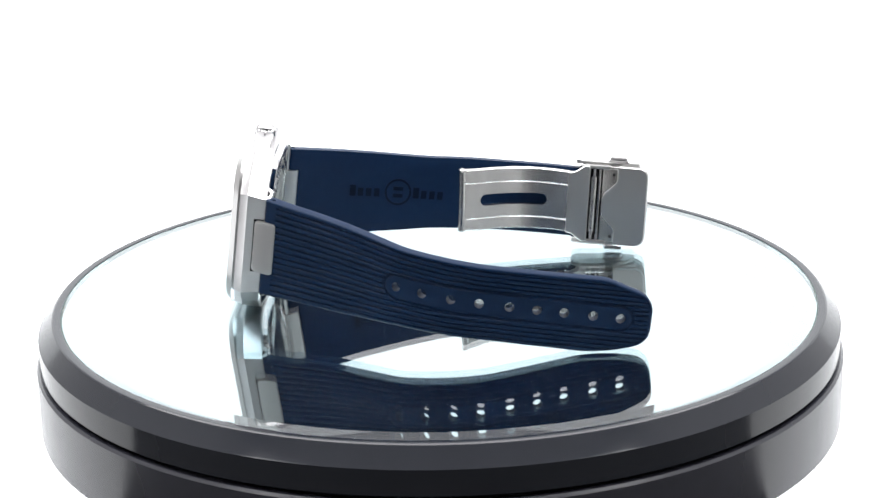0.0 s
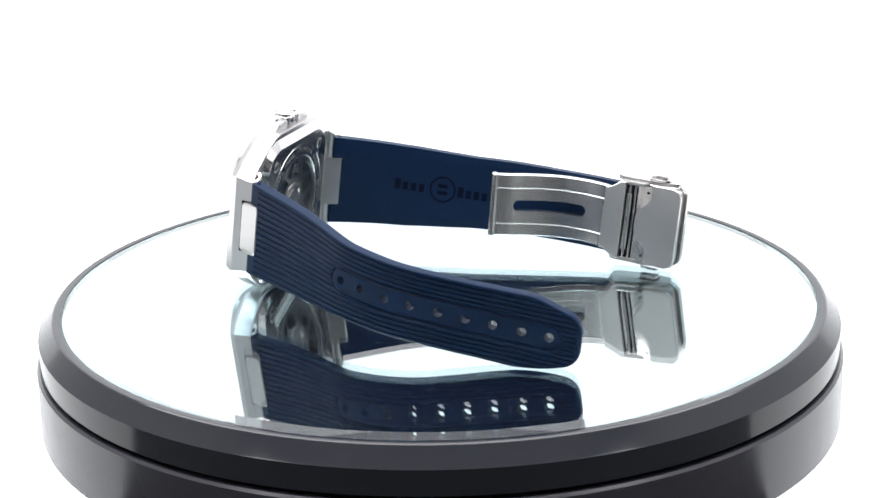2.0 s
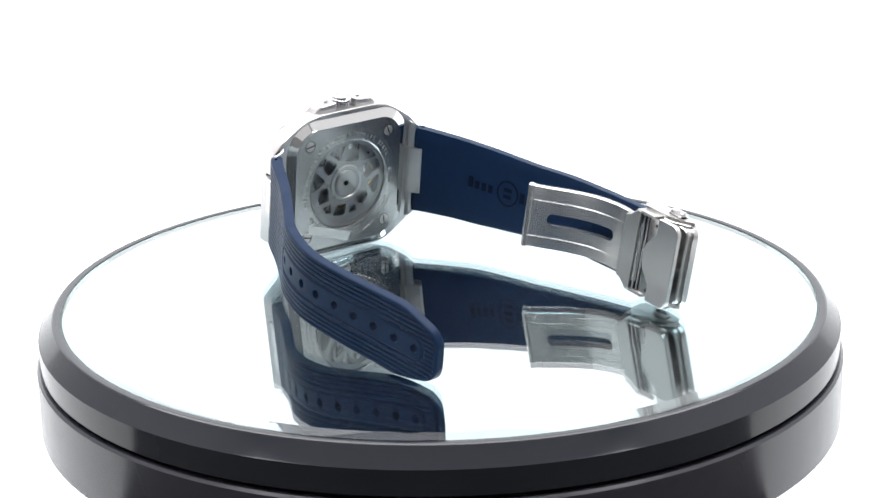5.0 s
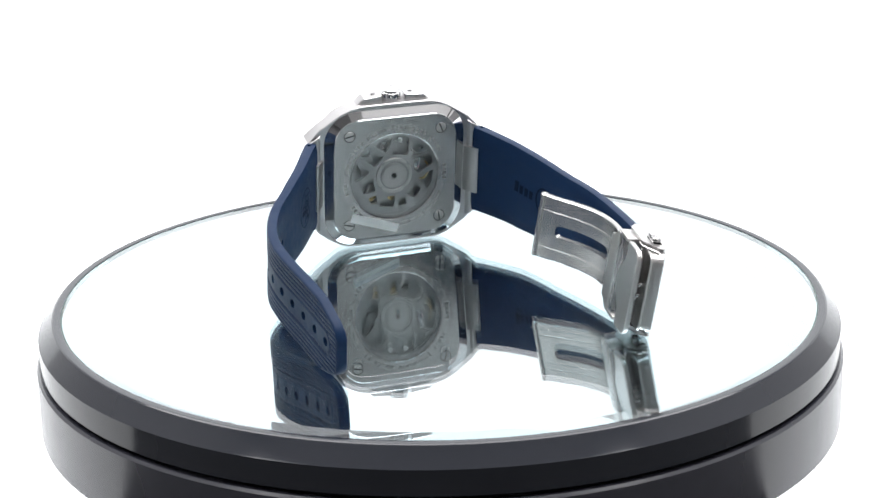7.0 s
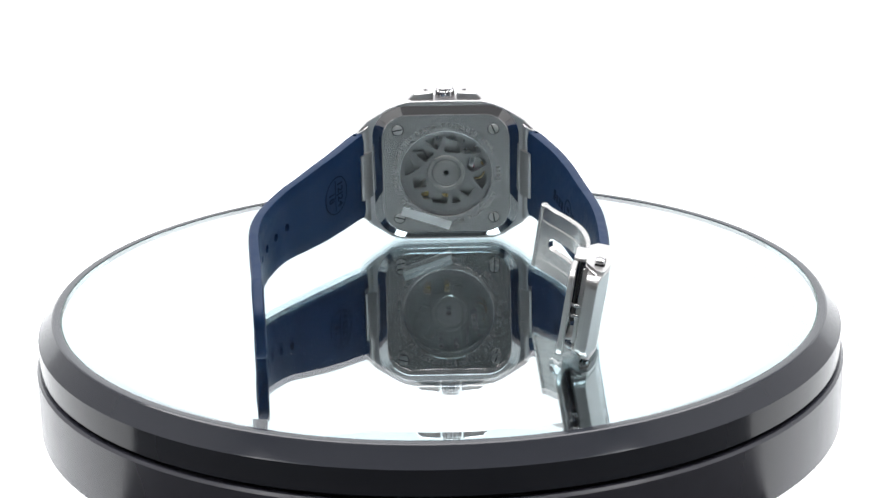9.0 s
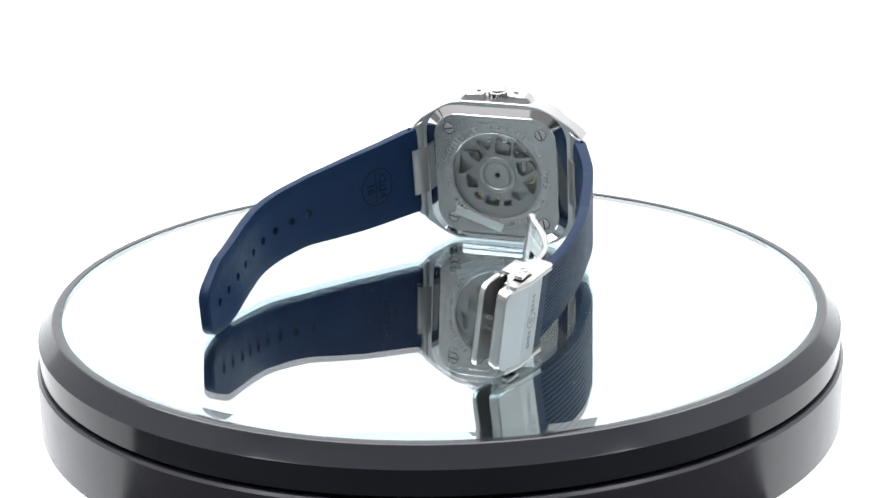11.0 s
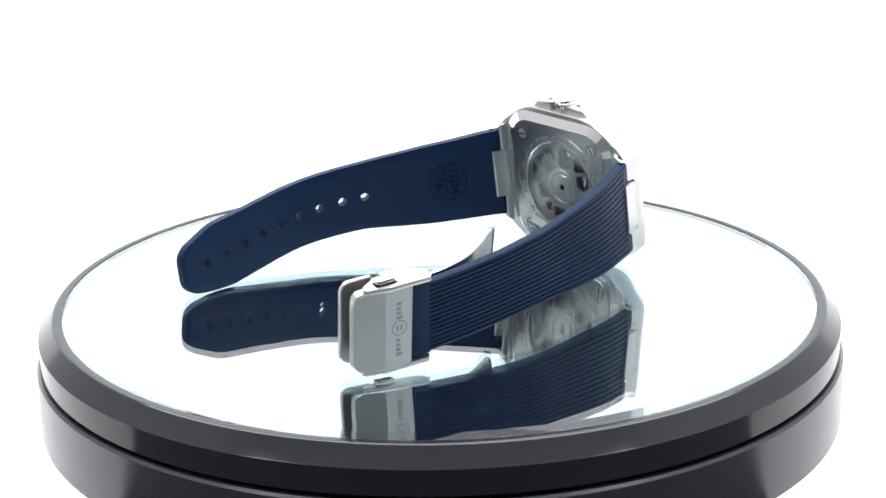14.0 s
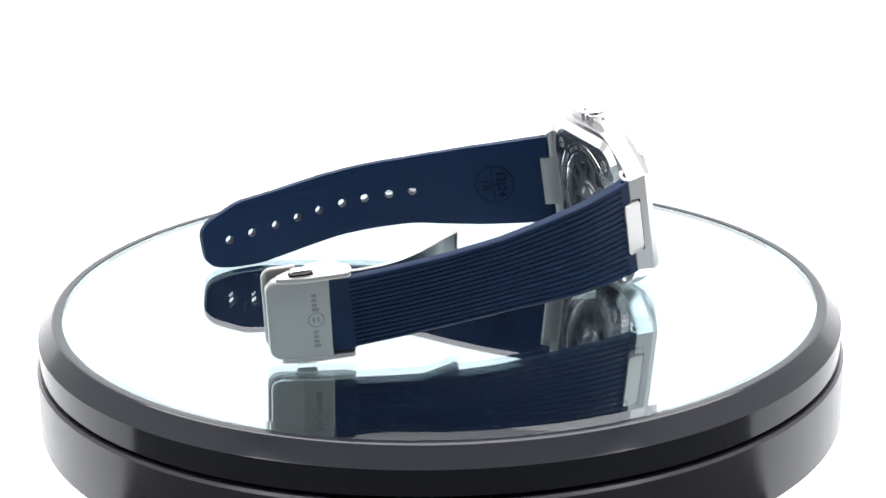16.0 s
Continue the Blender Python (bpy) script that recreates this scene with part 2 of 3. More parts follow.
# ---------------------------------------------------------------- the studio
def studio():
    """White sheet sweeping up from the floor behind the turntable, ringed by added glowing panels."""
    bm = bmesh.new()
    run = [(-0.07, FLOOR), (0.55, FLOOR)]
    for i in range(1, 13):
        a = radians(90 * i / 12)
        run.append((0.55 + 0.25 * math.sin(a), FLOOR + 0.25 * (1 - math.cos(a))))
    run.append((0.80, 0.47))
    rows = [[bm.verts.new((x, y, z)) for x in (-1.0, 1.0)] for y, z in run]
    for a, b in zip(rows, rows[1:]):
        bm.faces.new((a[0], a[1], b[1], b[0]))
    part("backdrop", bm, WHITE_GLOW, None, scale=1.0)
    tagged(bpy.data.objects["backdrop"], "glowing white sheet sweeping up behind the turntable", "backdrop", kind="structure")
    # Unseen dimmer panel added so the case's top reflects less white.
    ob = part("glow_wall_north", block(-1.0, 1.0, 0.80, 0.81, 0.47, 0.99, 0), GLOW_PANEL, None, scale=1.0)
    tagged(ob, "unseen glowing panel added over the white sheet", "wall", kind="structure")
    # Unseen dark floor added so the rim's front reflects dark.
    ob = part("floor", block(-1.0, 1.0, -1.2, -0.072, FLOOR - 0.02, FLOOR, 0), DARK_FLOOR, None, scale=1.0)
    tagged(ob, "unseen dark floor added before the white sheet", "floor", kind="structure")
    # Unseen glowing sides added to brighten the steel.
    for name, x in (("glow_wall_west", -0.85), ("glow_wall_east", 0.85)):
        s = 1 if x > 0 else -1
        ob = part(name, block(min(x, x + s * 0.01), max(x, x + s * 0.01), -0.42, 0.79, FLOOR + 0.004, 0.98, 0), BRIGHT_GLOW_PANEL if s > 0 else GLOW_PANEL, None, scale=1.0)
        tagged(ob, "unseen glowing side panel added as fill light", "wall", kind="structure")
    # Unseen cards whose own glow brightens what faces the lens.
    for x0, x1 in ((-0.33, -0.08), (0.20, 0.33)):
        card = part("glow_card", block(x0, x1, -0.456, -0.45, FLOOR, 0.235, 0), DIM_GLOW_PANEL, None, scale=1.0)
        tagged(card, "unseen glowing card added before the turntable", "card", "reflector cards")
    # Unseen glowing panel added to brighten the back cover's top bevel.
    ob = part("glow_wall_south", block(-0.86, 0.86, -0.456, -0.45, 0.32, 0.94, 0), DIM_GLOW_PANEL, None, scale=1.0)
    tagged(ob, "unseen glowing panel added over the lens", "wall", kind="structure")
    # Unseen glowing corners added to whiten the bevel's rounded corners.
    for x0, x1 in ((-0.86, -0.332), (0.332, 0.86)):
        ob = part("glow_corner_south", block(x0, x1, -0.456, -0.45, FLOOR + 0.004, 0.318, 0), GLOW_PANEL, None, scale=1.0)
        tagged(ob, "unseen glowing corner panel added as fill light", "wall", kind="structure")
    # Added overhead cloth, unseen; it gives off no light.
    ob = part("ceiling", block(-0.86, 0.86, -0.45, 0.79, 0.985, 0.995, 0), CLOTH, None, scale=1.0)
    tagged(ob, "unseen white cloth added overhead", "ceiling", kind="structure")


studio()


# ---------------------------------------------------------------- the turntable
def turntable():
    base = new("turntable")
    base.location = (0, 0, 0)
    tagged(base, "round dark grey motor turntable with a mirror glass top", "turntable")
    body = part("base", turned([(96.0, -28.4), (101.6, -28.4), (102.1, -27.9), (102.1, -12.2), (101.5, -11.6), (60.0, -11.6)]), BODY, base, "dark grey satin plastic drum")
    foot = part("neck", turned([(59.0, -11.5), (59.0, -10.6)]), DARK, base)
    platter = part("platter", turned([(90.0, -10.9), (100.6, -10.9), (101.1, -10.4), (101.2, -4.3), (100.8, -3.9), (97.6, -0.2), (97.2, 0.0),
                                      (95.75, 0.05), (95.5, 0.0), (95.4, -0.15), (95.4, -5.0), (90.0, -5.0)], 192, ring=True), RIM, base, "glossy dark grey bevelled plastic rim", angle=15)
    part("bottom", turned([(90.2, -10.6), (90.2, -9.0)], 96), DARK, platter)
    part("mirror_glass", turned([(95.2, -GLASS), (95.2, -0.24), (95.1, -0.168), (91.1, 0.0)], 256), MIRROR_GLASS, platter, "clear glass plate with a bevelled border", angle=1).visible_shadow = False
    part("mirror_silver", turned([(95.1, -GLASS - 0.6), (95.1, -GLASS + 0.1)], 192), SILVER, platter, "silvered mirror backing", angle=4)
    part("edge_seal", turned([(95.22, -GLASS), (95.39, -GLASS), (95.39, -0.22), (95.22, -0.22)], 192, ring=True), GREEN_EDGE, platter, "dark green glass edge")
    rnd = random.Random(11)
    bm = bmesh.new()

    def speck(x, y, size, turn, long):
        c, d = math.cos(turn), math.sin(turn)
        low = [bm.verts.new((x + size * (u * long * c - v * d), y + size * (u * long * d + v * c), 0.01)) for u, v in ((-1, -0.5), (1, -0.4), (0.7, 0.6), (-0.8, 0.4))]
        tip = bm.verts.new((x, y, 0.01 + size * 0.5))
        bm.faces.new(low[::-1])
        for i in range(4):
            bm.faces.new((low[i], low[(i + 1) % 4], tip))

    for k in range(520):
        r, a = 90.5 * math.sqrt(rnd.random()), rnd.uniform(0, 6.283)
        speck(r * math.cos(a), r * math.sin(a), rnd.choice((0.03, 0.03, 0.04, 0.05, 0.06, 0.08)) * rnd.uniform(0.8, 1.2), rnd.uniform(0, 6.283), rnd.choice((1, 1, 1, 1, 2, 3)))
    # curled lint: short bent hairs
    for k in range(46):
        r, a, turn = 88 * math.sqrt(rnd.random()), rnd.uniform(0, 6.283), rnd.uniform(0, 6.283)
        x, y, bend = r * math.cos(a), r * math.sin(a), rnd.uniform(-0.5, 0.5)
        for q in range(rnd.randint(4, 11)):
            speck(x, y, 0.014, turn, 13)
            x, y = x + 0.33 * math.cos(turn), y + 0.33 * math.sin(turn)
            turn += bend * rnd.uniform(0.3, 1.2)
    tagged(part("dust", bm, DUST, platter, "specks of dust and short lint on the glass"), kind="stuff")
    return platter


# ---------------------------------------------------------------- the watch
def strap_mesh(path, half, lift, thick, side, nominal, panel=None, n=230, across=160, ribs=16, twist=((0, 0), (1, 0))):
    """A rubber strap swept along a path in the plane x, y; ribbed on the outer face."""
    line = spline(path, n)
    total = line[-1][1]
    bm = bmesh.new()
    rows = []
    for i, (c, s) in enumerate(line):
        a, b = line[max(i - 1, 0)][0], line[min(i + 1, n - 1)][0]
        t = (b - a).normalized()
        out = Vector((t.y, -t.x)) * side
        w, nom, up, th = table(half, s), table(nominal, s), table(lift, s), table(thick, s)
        lean = math.tan(radians(table(twist, s)))
        edge = min(s, total - s)
        th *= 0.72 + 0.28 * min(1.0, edge / 0.6)
        row = []
        for j in range(across + 1):
            v = -1 + 2 * j / across
            z = v * w
            d = th / 2
            border = w - abs(z)
            if border < 0.55:
                d -= 0.45 * (1 - border / 0.55) ** 2
            elif border > 0.75 and 3.9 < s < total - 1.1:
                phase = (z / nom * 0.5 + 0.5) * ribs
                f = abs(phase - math.floor(phase) - 0.5) * 2
                groove = 0.42 * min(1.0, max(0.0, (f - 0.58) / 0.3))
                if panel:
                    dx = max(panel[0] - s, 0.0, s - panel[1])
                    r = math.hypot(dx, z)
                    if r < panel[2]:
                        groove = 0.12 + 0.30 * max(0.0, 1 - abs(r - panel[2]) / 0.3)
                    elif r < panel[2] + 0.3:
                        groove = 0.42
                d -= groove
            d += z * lean
            row.append(bm.verts.new((c.x + out.x * d, c.y + out.y * d, z + up)))
        for j in range(13):
            v = 1 - 2 * j / 12
            z = v * w
            d = -th / 2 + (0.4 if j in (0, 12) else 0.0) + z * lean
            row.append(bm.verts.new((c.x + out.x * d, c.y + out.y * d, z + up)))
        rows.append(row)
    k = len(rows[0])
    for a, b in zip(rows, rows[1:]):
        for j in range(k):
            bm.faces.new((a[j], a[(j + 1) % k], b[(j + 1) % k], b[j]))
    bm.faces.new(rows[0][::-1])
    bm.faces.new(rows[-1])
    return bm, line


def on_strap(line, s, side, d, z, inner=True):
    """A frame lying on the strap: x along it, y up, z off its face."""
    i = min(range(len(line)), key=lambda q: abs(line[q][1] - s))
    a, b = line[max(i - 1, 0)][0], line[min(i + 1, len(line) - 1)][0]
    t = (b - a).normalized()
    out = Vector((t.y, -t.x)) * side * (-1 if inner else 1)
    c = line[i][0] + out * d
    m = Matrix.Identity(4)
    for r in range(3):
        m[r][2] = (out.x, out.y, 0)[r]
        m[r][1] = (0, 0, 1)[r]
    x = Vector((0, 0, 1)).cross(Vector((out.x, out.y, 0)))
    for r in range(3):
        m[r][0] = x[r]
        m[r][3] = (c.x, c.y, z)[r]
    return m


def bent(bm, line, s0, way, side, thick, z0, lean=0.0):
    """Lay flat marks on the curved inner face of a strap; way: whether their x runs up or down the strap."""
    for v in bm.verts:
        s = s0 + v.co.x * way
        i = min(range(len(line)), key=lambda q: abs(line[q][1] - s))
        m = on_strap(line, line[i][1], side, table(thick, s) / 2 + 0.04, z0)
        v.co = m @ Vector(((s - line[i][1]) * way, v.co.y, v.co.z - v.co.y * math.tan(radians(lean))))
    return bm


def ring_bm(r0, r1, d, n=40):
    loops = [[(r * math.cos(2 * math.pi * i / n), r * math.sin(2 * math.pi * i / n), z) for i in range(n)] for r, z in ((r0, 0), (r1, 0), (r1, d), (r0, d))]
    return loft(loops, ring=True)


def mark_pieces(width, d):
    """Plain bars and a ring in place of the maker's mark: four bars, a ring with two bars, four bars."""
    u = width / 18.0
    pieces = [("mark_ring", ring_bm(2.1 * u, 2.45 * u, d))]
    for x0 in (-9.0, 2.6 + 0.2):
        for k, (w, h) in enumerate(((1.1, 2.0), (1.0, 1.5), (1.0, 1.5), (1.0, 1.5))):
            x = x0 + 1.52 * k
            pieces.append(("mark_bar", block(x * u, (x + w) * u, -1.0 * u, (-1.0 + h) * u, 0, d, 0)))
    pieces.append(("mark_bar", block(-0.9 * u, 0.9 * u, 0.3 * u, 1.0 * u, 0, d, 0)))
    pieces.append(("mark_bar", block(-0.9 * u, 0.9 * u, -1.0 * u, -0.3 * u, 0, d, 0)))
    return pieces


def softened(shape, k=0.28, n=4):
    """A polygon with its corners rounded off."""
    pts = []
    for i, p in enumerate(shape):
        a, b, c = Vector(shape[i - 1]), Vector(p), Vector(shape[(i + 1) % len(shape)])
        a, c = b.lerp(a, k), b.lerp(c, k)
        for j in range(n + 1):
            t = j / n
            q = a.lerp(b, t).lerp(b.lerp(c, t), t)
            pts.append((q.x, q.y))
    return pts


def case_outline(corner):
    """The middle case seen from the back: round shoulders falling to flat flanks; corner: height of a flank's end."""
    q = [(0, 20.9), (5, 20.9), (9.5, 20.8), (12.4, 20.2), (15.4, 18.8), (18.4, 16.9), (21.0, 15.2), (23.9, corner + 0.25), (24.2, corner), (24.2, 8.0), (24.2, 4.0)]
    right = q + [(x, max(-z, -19.75)) for x, z in q[::-1]]
    left = [(-x, z) for x, z in right[::-1]]
    return (right[1:] + left[1:])[::-1]


def watch():
    w = new("watch")
    tagged(w, "steel wristwatch on blue rubber strap lying on its side, back shown", "watch")

    # middle case with its lugs
    def dense_case(corner):
        out, o = [], case_outline(corner)
        for k, (x, z) in enumerate(o):
            bx, bz = o[(k + 1) % len(o)]
            out += [(x + (bx - x) * f / 4, z + (bz - z) * f / 4) for f in range(4)]
        return out

    low, high = dense_case(11.9), dense_case(12.5)
    taper = [(x * 0.945, z * 0.97) for x, z in high]
    bm = loft([at(like(low, 12.95), 1.0), at(shrink(low, 0.2), 1.0), at(low, 1.2), at(low, 2.2), at(high, 5.6), at(shrink(high, 0.2), 5.8), at(taper, 7.6), at(like(high, 12.95), 7.6)], ring=True)
    case = part("case", bm, BRUSHED_X, w, "brushed steel case with flat flanks and drilled lugs", angle=28)
    case.data.materials.append(FLANK)
    for poly in case.data.polygons:
        if abs(poly.normal.x) > 0.95:
            poly.material_index = 1
    for sx in (-1, 1):
        for sz in (-1, 1):
            eye = softened([(22.5 + q * math.cos(radians(a)), 1.15 + 0.9 * q * math.sin(radians(a))) for q, a in ((1.9, 0), (1.75, 60), (1.75, 120), (1.9, 180), (1.75, 240), (1.75, 300))], 0.3, 3)

            def ring(outline, grow, height, slope):
                return [((22.5 + (x - 22.5) * grow) * sx, 1.15 + (y - 1.15) * grow, (height - slope * (x - 22.5) * grow) * sz) for x, y in outline]

            hole = [(22.65 + 0.8 * math.cos(2 * math.pi * i / 20), 1.15 + 0.8 * math.sin(2 * math.pi * i / 20)) for i in range(20)]
            lug = part("lug", loft([ring(eye, 1, 0.0, 0), ring(eye, 1, 8.2, 0), ring(eye, 1, 12.85, 0.62), ring(eye, 0.9, 13.0, 0.62)]), SATIN, case, "satin lug bar with a drilled eye")
            # Solid dark plug painted as the shade inside the pin's bore.
            part("pin_hole_shade", loft([ring(hole, 1, 12.6, 0.62), ring(hole, 1, 13.03, 0.62)]), DARK, lug)
            part("lug_pin", loft([ring(hole, 0.5, 12.6, 0.62), ring(hole, 0.5, 13.0, 0.62)]), POLISHED, lug)
    bez = rounded(19.3, 19.3, 9.0, 12, 14)
    bezel = part("bezel", loft([at(shrink(bez, 0.2), 7.3), at(bez, 7.5), at(bez, 8.5), at(shrink(bez, 1.5), 9.9), at(like(bez, 15.2), 9.9), at(like(bez, 15.2), 9.0)], True, True), SATIN, w, "satin steel bezel with softly squared outline")
    part("dial", slab(circle(15.0, 64), 9.02, 9.15, 0.03), DIAL, w, "dark blue dial")
    part("front_crystal", slab(circle(15.1, 64), 9.3, 9.9, 0.1), CRYSTAL, w).visible_shadow = False

    # back cover
    flat, foot = rounded(17.3, 17.3, 7.0, 12, 14), rounded(19.8, 19.5, 9.0, 12, 14)
    back = part("caseback", loft([at(like(flat, 12.5), 1.4), at(foot, 1.4), [(x, 1.045 - 0.0054 * z, z) for x, z in foot], at(flat, 0.12), at(shrink(flat, 0.12), 0.0), at(like(flat, 15.75), 0.0), at(like(flat, 15.7), 0.1), at(like(flat, 15.5), 0.1), at(like(flat, 15.45), 0.0),
                                  at(like(flat, 12.75), 0.0), at(like(flat, 12.65), 0.08), at(like(flat, 12.5), 0.1)], ring=True), CASEBACK, w, "satin steel back cover with polished bevel", angle=20)
    back.data.materials.append(POLISHED)
    for poly in back.data.polygons:
        if abs(poly.normal.y) < 0.985 and max(abs(poly.center.x), abs(poly.center.z)) > 15.9 * MM and poly.center.y < 1.0 * MM:
            poly.material_index = 1
    for sx, sz, turn in ((-1, 1, -12), (1, 1, 68), (-1, -1, 15), (1, -1, 80)):
        screw = part("screw", slab(circle(1.42, 28), 0.1, -0.12, 0.1), SATIN, back)
        screw.location = (12.9 * sx * MM, 0, 12.95 * sz * MM)
        slot = part("slot", moved(block(-1.3, 1.3, -0.135, -0.1, -0.17, 0.17, 0), Matrix.Rotation(radians(turn), 4, "Y")), DARK, screw)
        gap = part("seam", loft([at(circle(1.43, 28), -0.012), at(circle(1.62, 28), -0.012), at(circle(1.62, 28), 0.05), at(circle(1.43, 28), 0.05)], ring=True), DARK, screw)

    # engraved words round the window
    bm = bmesh.new()
    for words, first, step, inward in (("STAINLESS STEEL - #### - AUTOMATIC MOVEMENT", 93.0, -4.75, False), ("WATER RESISTANT 100M / ####", 104.0, 4.75, True)):
        for i, ch in enumerate(words):
            a = radians(first + step * i)
            m = Matrix.Translation((14.2 * math.cos(a), -0.012, 14.2 * math.sin(a))) @ Matrix.Rotation(radians(90) - a + (math.pi if inward else 0.0), 4, "Y") @ Matrix.Rotation(radians(90), 4, "X")
            if ch == "#":
                merge(bm, block(-0.36, 0.36, -0.5, 0.5, 0, 0.02, 0), m)
            elif ch != " ":
                merge(bm, solid_text(ch, 1.5, 0.01, 0.02), m)
    part("engraving", bm, ENGRAVED, back, "matt engraved capitals round the window")

    # window and movement
    part("back_crystal", slab(circle(12.45, 72), 0.75, 0.05, 0.08), CRYSTAL, w, "clear sapphire window").visible_shadow = False
    part("movement_plate", slab(circle(12.6, 64), 5.4, 4.2, 0.1), PLATE, w, "grey movement plate")
    part("window_wall", loft([at(circle(12.55, 72), 0.8), at(circle(12.9, 72), 0.8), at(circle(12.9, 72), 5.0), at(circle(12.55, 72), 5.0)], ring=True), SATIN, w)
    rnd = random.Random(4)
    for k in range(5):
        a = radians(20 + 72 * k)
        bm = slab(shrink(rounded(3.4, 2.2, 1.0, 6), 0.0), 4.3, 3.2, 0.15)
        part("bridge", moved(bm, Matrix.Translation((7.2 * math.cos(a), 0, 7.2 * math.sin(a))) @ Matrix.Rotation(rnd.uniform(0, 3), 4, "Y")), PLATE, w)
    for x, z, r in ((-2.4, 9.6, 0.75), (2.0, 9.6, 0.75), (4.6, 8.6, 0.65), (5.2, 6.2, 0.5), (8.3, 6.6, 0.5), (-5.6, 8.2, 0.6), (-2.6, 7.4, 0.45)):
        sc = part("bridge_screw", slab(circle(r, 20), 3.3, 2.55, 0.1), POLISHED, w)
        sc.location = (x * MM, 0, z * MM)
        part("slot", block(-r * 0.85, r * 0.85, 2.53, 2.6, -0.09, 0.09, 0), DARK, sc)
    part("jewel", slab(circle(0.55, 16), 3.2, 2.6, 0.08), RUBY, w).location = (7.1 * MM, 0, 1.2 * MM)
    arc = [(8.4 + 2.2 * math.cos(radians(a)), 0.2 + 2.9 * math.sin(radians(a))) for a in range(-110, 61, 10)]
    arc += [(8.4 + 1.75 * math.cos(radians(a)), 0.2 + 2.45 * math.sin(radians(a))) for a in range(60, -111, -10)]
    part("balance_wheel", slab(arc, 3.1, 2.7, 0.04), GOLD, w, "thin gilt balance wheel")
    part("balance_bridge", moved(block(-0.8, 0.8, 2.5, 3.1, -2.2, 2.2, 0.2), Matrix.Translation((7.0, 0, 2.6)) @ Matrix.Rotation(radians(12), 4, "Y")), POLISHED, w)
    gear = [(math.cos(2 * math.pi * i / 48) * (1.5 if i % 2 else 1.32), math.sin(2 * math.pi * i / 48) * (1.5 if i % 2 else 1.32)) for i in range(48)]
    for x, z in ((0.1, -6.6), (-5.9, -6.2)):
        part("gear_wheel", slab(gear, 3.1, 2.8, 0.03), GOLD, w, "small gilt gear wheel").location = (x * MM, 0, z * MM)

    # winding rotor: one turned disc with rounded openings, a raised rim and a hub
    rotor = part("rotor", slab(circle(12.42, 96), 1.95, 1.25, 0.08), ROTOR, w, "grey skeleton winding rotor")
    cut = bmesh.new()
    for shape in (((-9.5, 6.4), (-6.9, 8.5), (-7.2, 6.3)), ((-7.9, 5.2), (-6.0, 7.6), (-3.2, 5.7), (-5.5, 3.2)), ((-5.8, 9.3), (-0.6, 11.0), (-2.3, 6.7)),
                  ((-0.4, 6.2), (0.3, 11.0), (4.0, 10.4), (3.8, 5.8)), ((5.0, 10.1), (9.4, 7.2), (9.4, 5.9), (5.0, 5.4)), ((5.5, 4.0), (10.5, 4.8), (11.0, 2.4), (7.3, 0.2), (6.0, 1.0)),
                  ((7.2, -1.4), (11.1, 0.4), (10.7, -3.2), (9.7, -4.8)), ((3.5, -5.7), (5.8, -3.2), (7.7, -4.8), (6.0, -7.1)), ((1.4, -7.8), (3.4, -7.0), (3.7, -8.7), (1.6, -9.0)),
                  ((-3.6, -6.2), (0.4, -6.2), (-0.2, -9.2), (-3.8, -8.7)), ((-7.1, -6.0), (-5.0, -5.4), (-4.8, -7.6), (-6.3, -7.7)), ((-9.1, -0.9), (-6.0, -0.4), (-5.5, -4.0), (-8.7, -4.5)),
                  ((-11.2, -0.5), (-10.2, 4.9), (-7.1, 1.6), (-9.6, -0.1))):
        mx, mz = sum(x for x, z in shape) / len(shape), sum(z for x, z in shape) / len(shape)
        merge(cut, slab(softened([(mx + (x - mx) * 1.1, mz + (z - mz) * 1.1) for x, z in shape], 0.2), 2.4, 0.8, 0.01))
    drilled(rotor, cut)
    smooth(rotor.data, 32)
    part("rotor_rim", loft([at(circle(12.4, 96), 1.0), at(circle(12.4, 96), 1.3), at(circle(11.55, 96), 1.3), at(circle(11.5, 96), 1.05), at(circle(11.7, 96), 1.0)], ring=True), ROTOR, rotor)
    hub = part("hub", loft([at(circle(5.15, 64), 2.0), at(circle(5.15, 64), 1.15), at(circle(4.95, 64), 0.95), at(circle(4.2, 64), 0.95), at(circle(4.05, 64), 1.15), at(circle(4.05, 64), 2.0)], ring=True), SATIN, rotor, "bright satin rotor ring with four notches")
    for a in (40, 130, 220, 310):
        part("notch", moved(block(4.6, 5.25, 0.92, 1.3, -0.4, 0.4, 0), Matrix.Rotation(radians(-a), 4, "Y")), ROTOR, hub)
    part("hub_gap", slab(circle(4.07, 48), 2.0, 1.7, 0.02), DARK, hub)
    part("hub_disc", loft([at(circle(3.65, 64), 1.8), at(circle(3.65, 64), 1.15), at(circle(3.55, 64), 1.02), at(circle(3.45, 64), 1.02), at(circle(3.4, 64), 1.16), at(circle(3.2, 64), 1.16), at(circle(3.15, 64), 1.02), at(circle(1.0, 64), 1.02), at(circle(0.9, 64), 1.3)], True, True), SATIN, hub, "finely turned grey disc")
    part("hub_screw", slab(circle(0.72, 6), 1.4, 0.98, 0.1), DARK, rotor, "dark six-sided centre screw")

    # clear strip of shipping film left on the back
    film = part("protective_film", moved(block(-7.0, 7.0, -0.16, -0.10, -1.25, 1.25, 0), Matrix.Translation((-5.6, 0, -13.1)) @ Matrix.Rotation(radians(19), 4, "Y")), FILM, w, "strip of milky protective film")
    film.visible_shadow = False

    # crown and its guards
    flutes = []
    for i in range(72):
        a = 2 * math.pi * i / 72
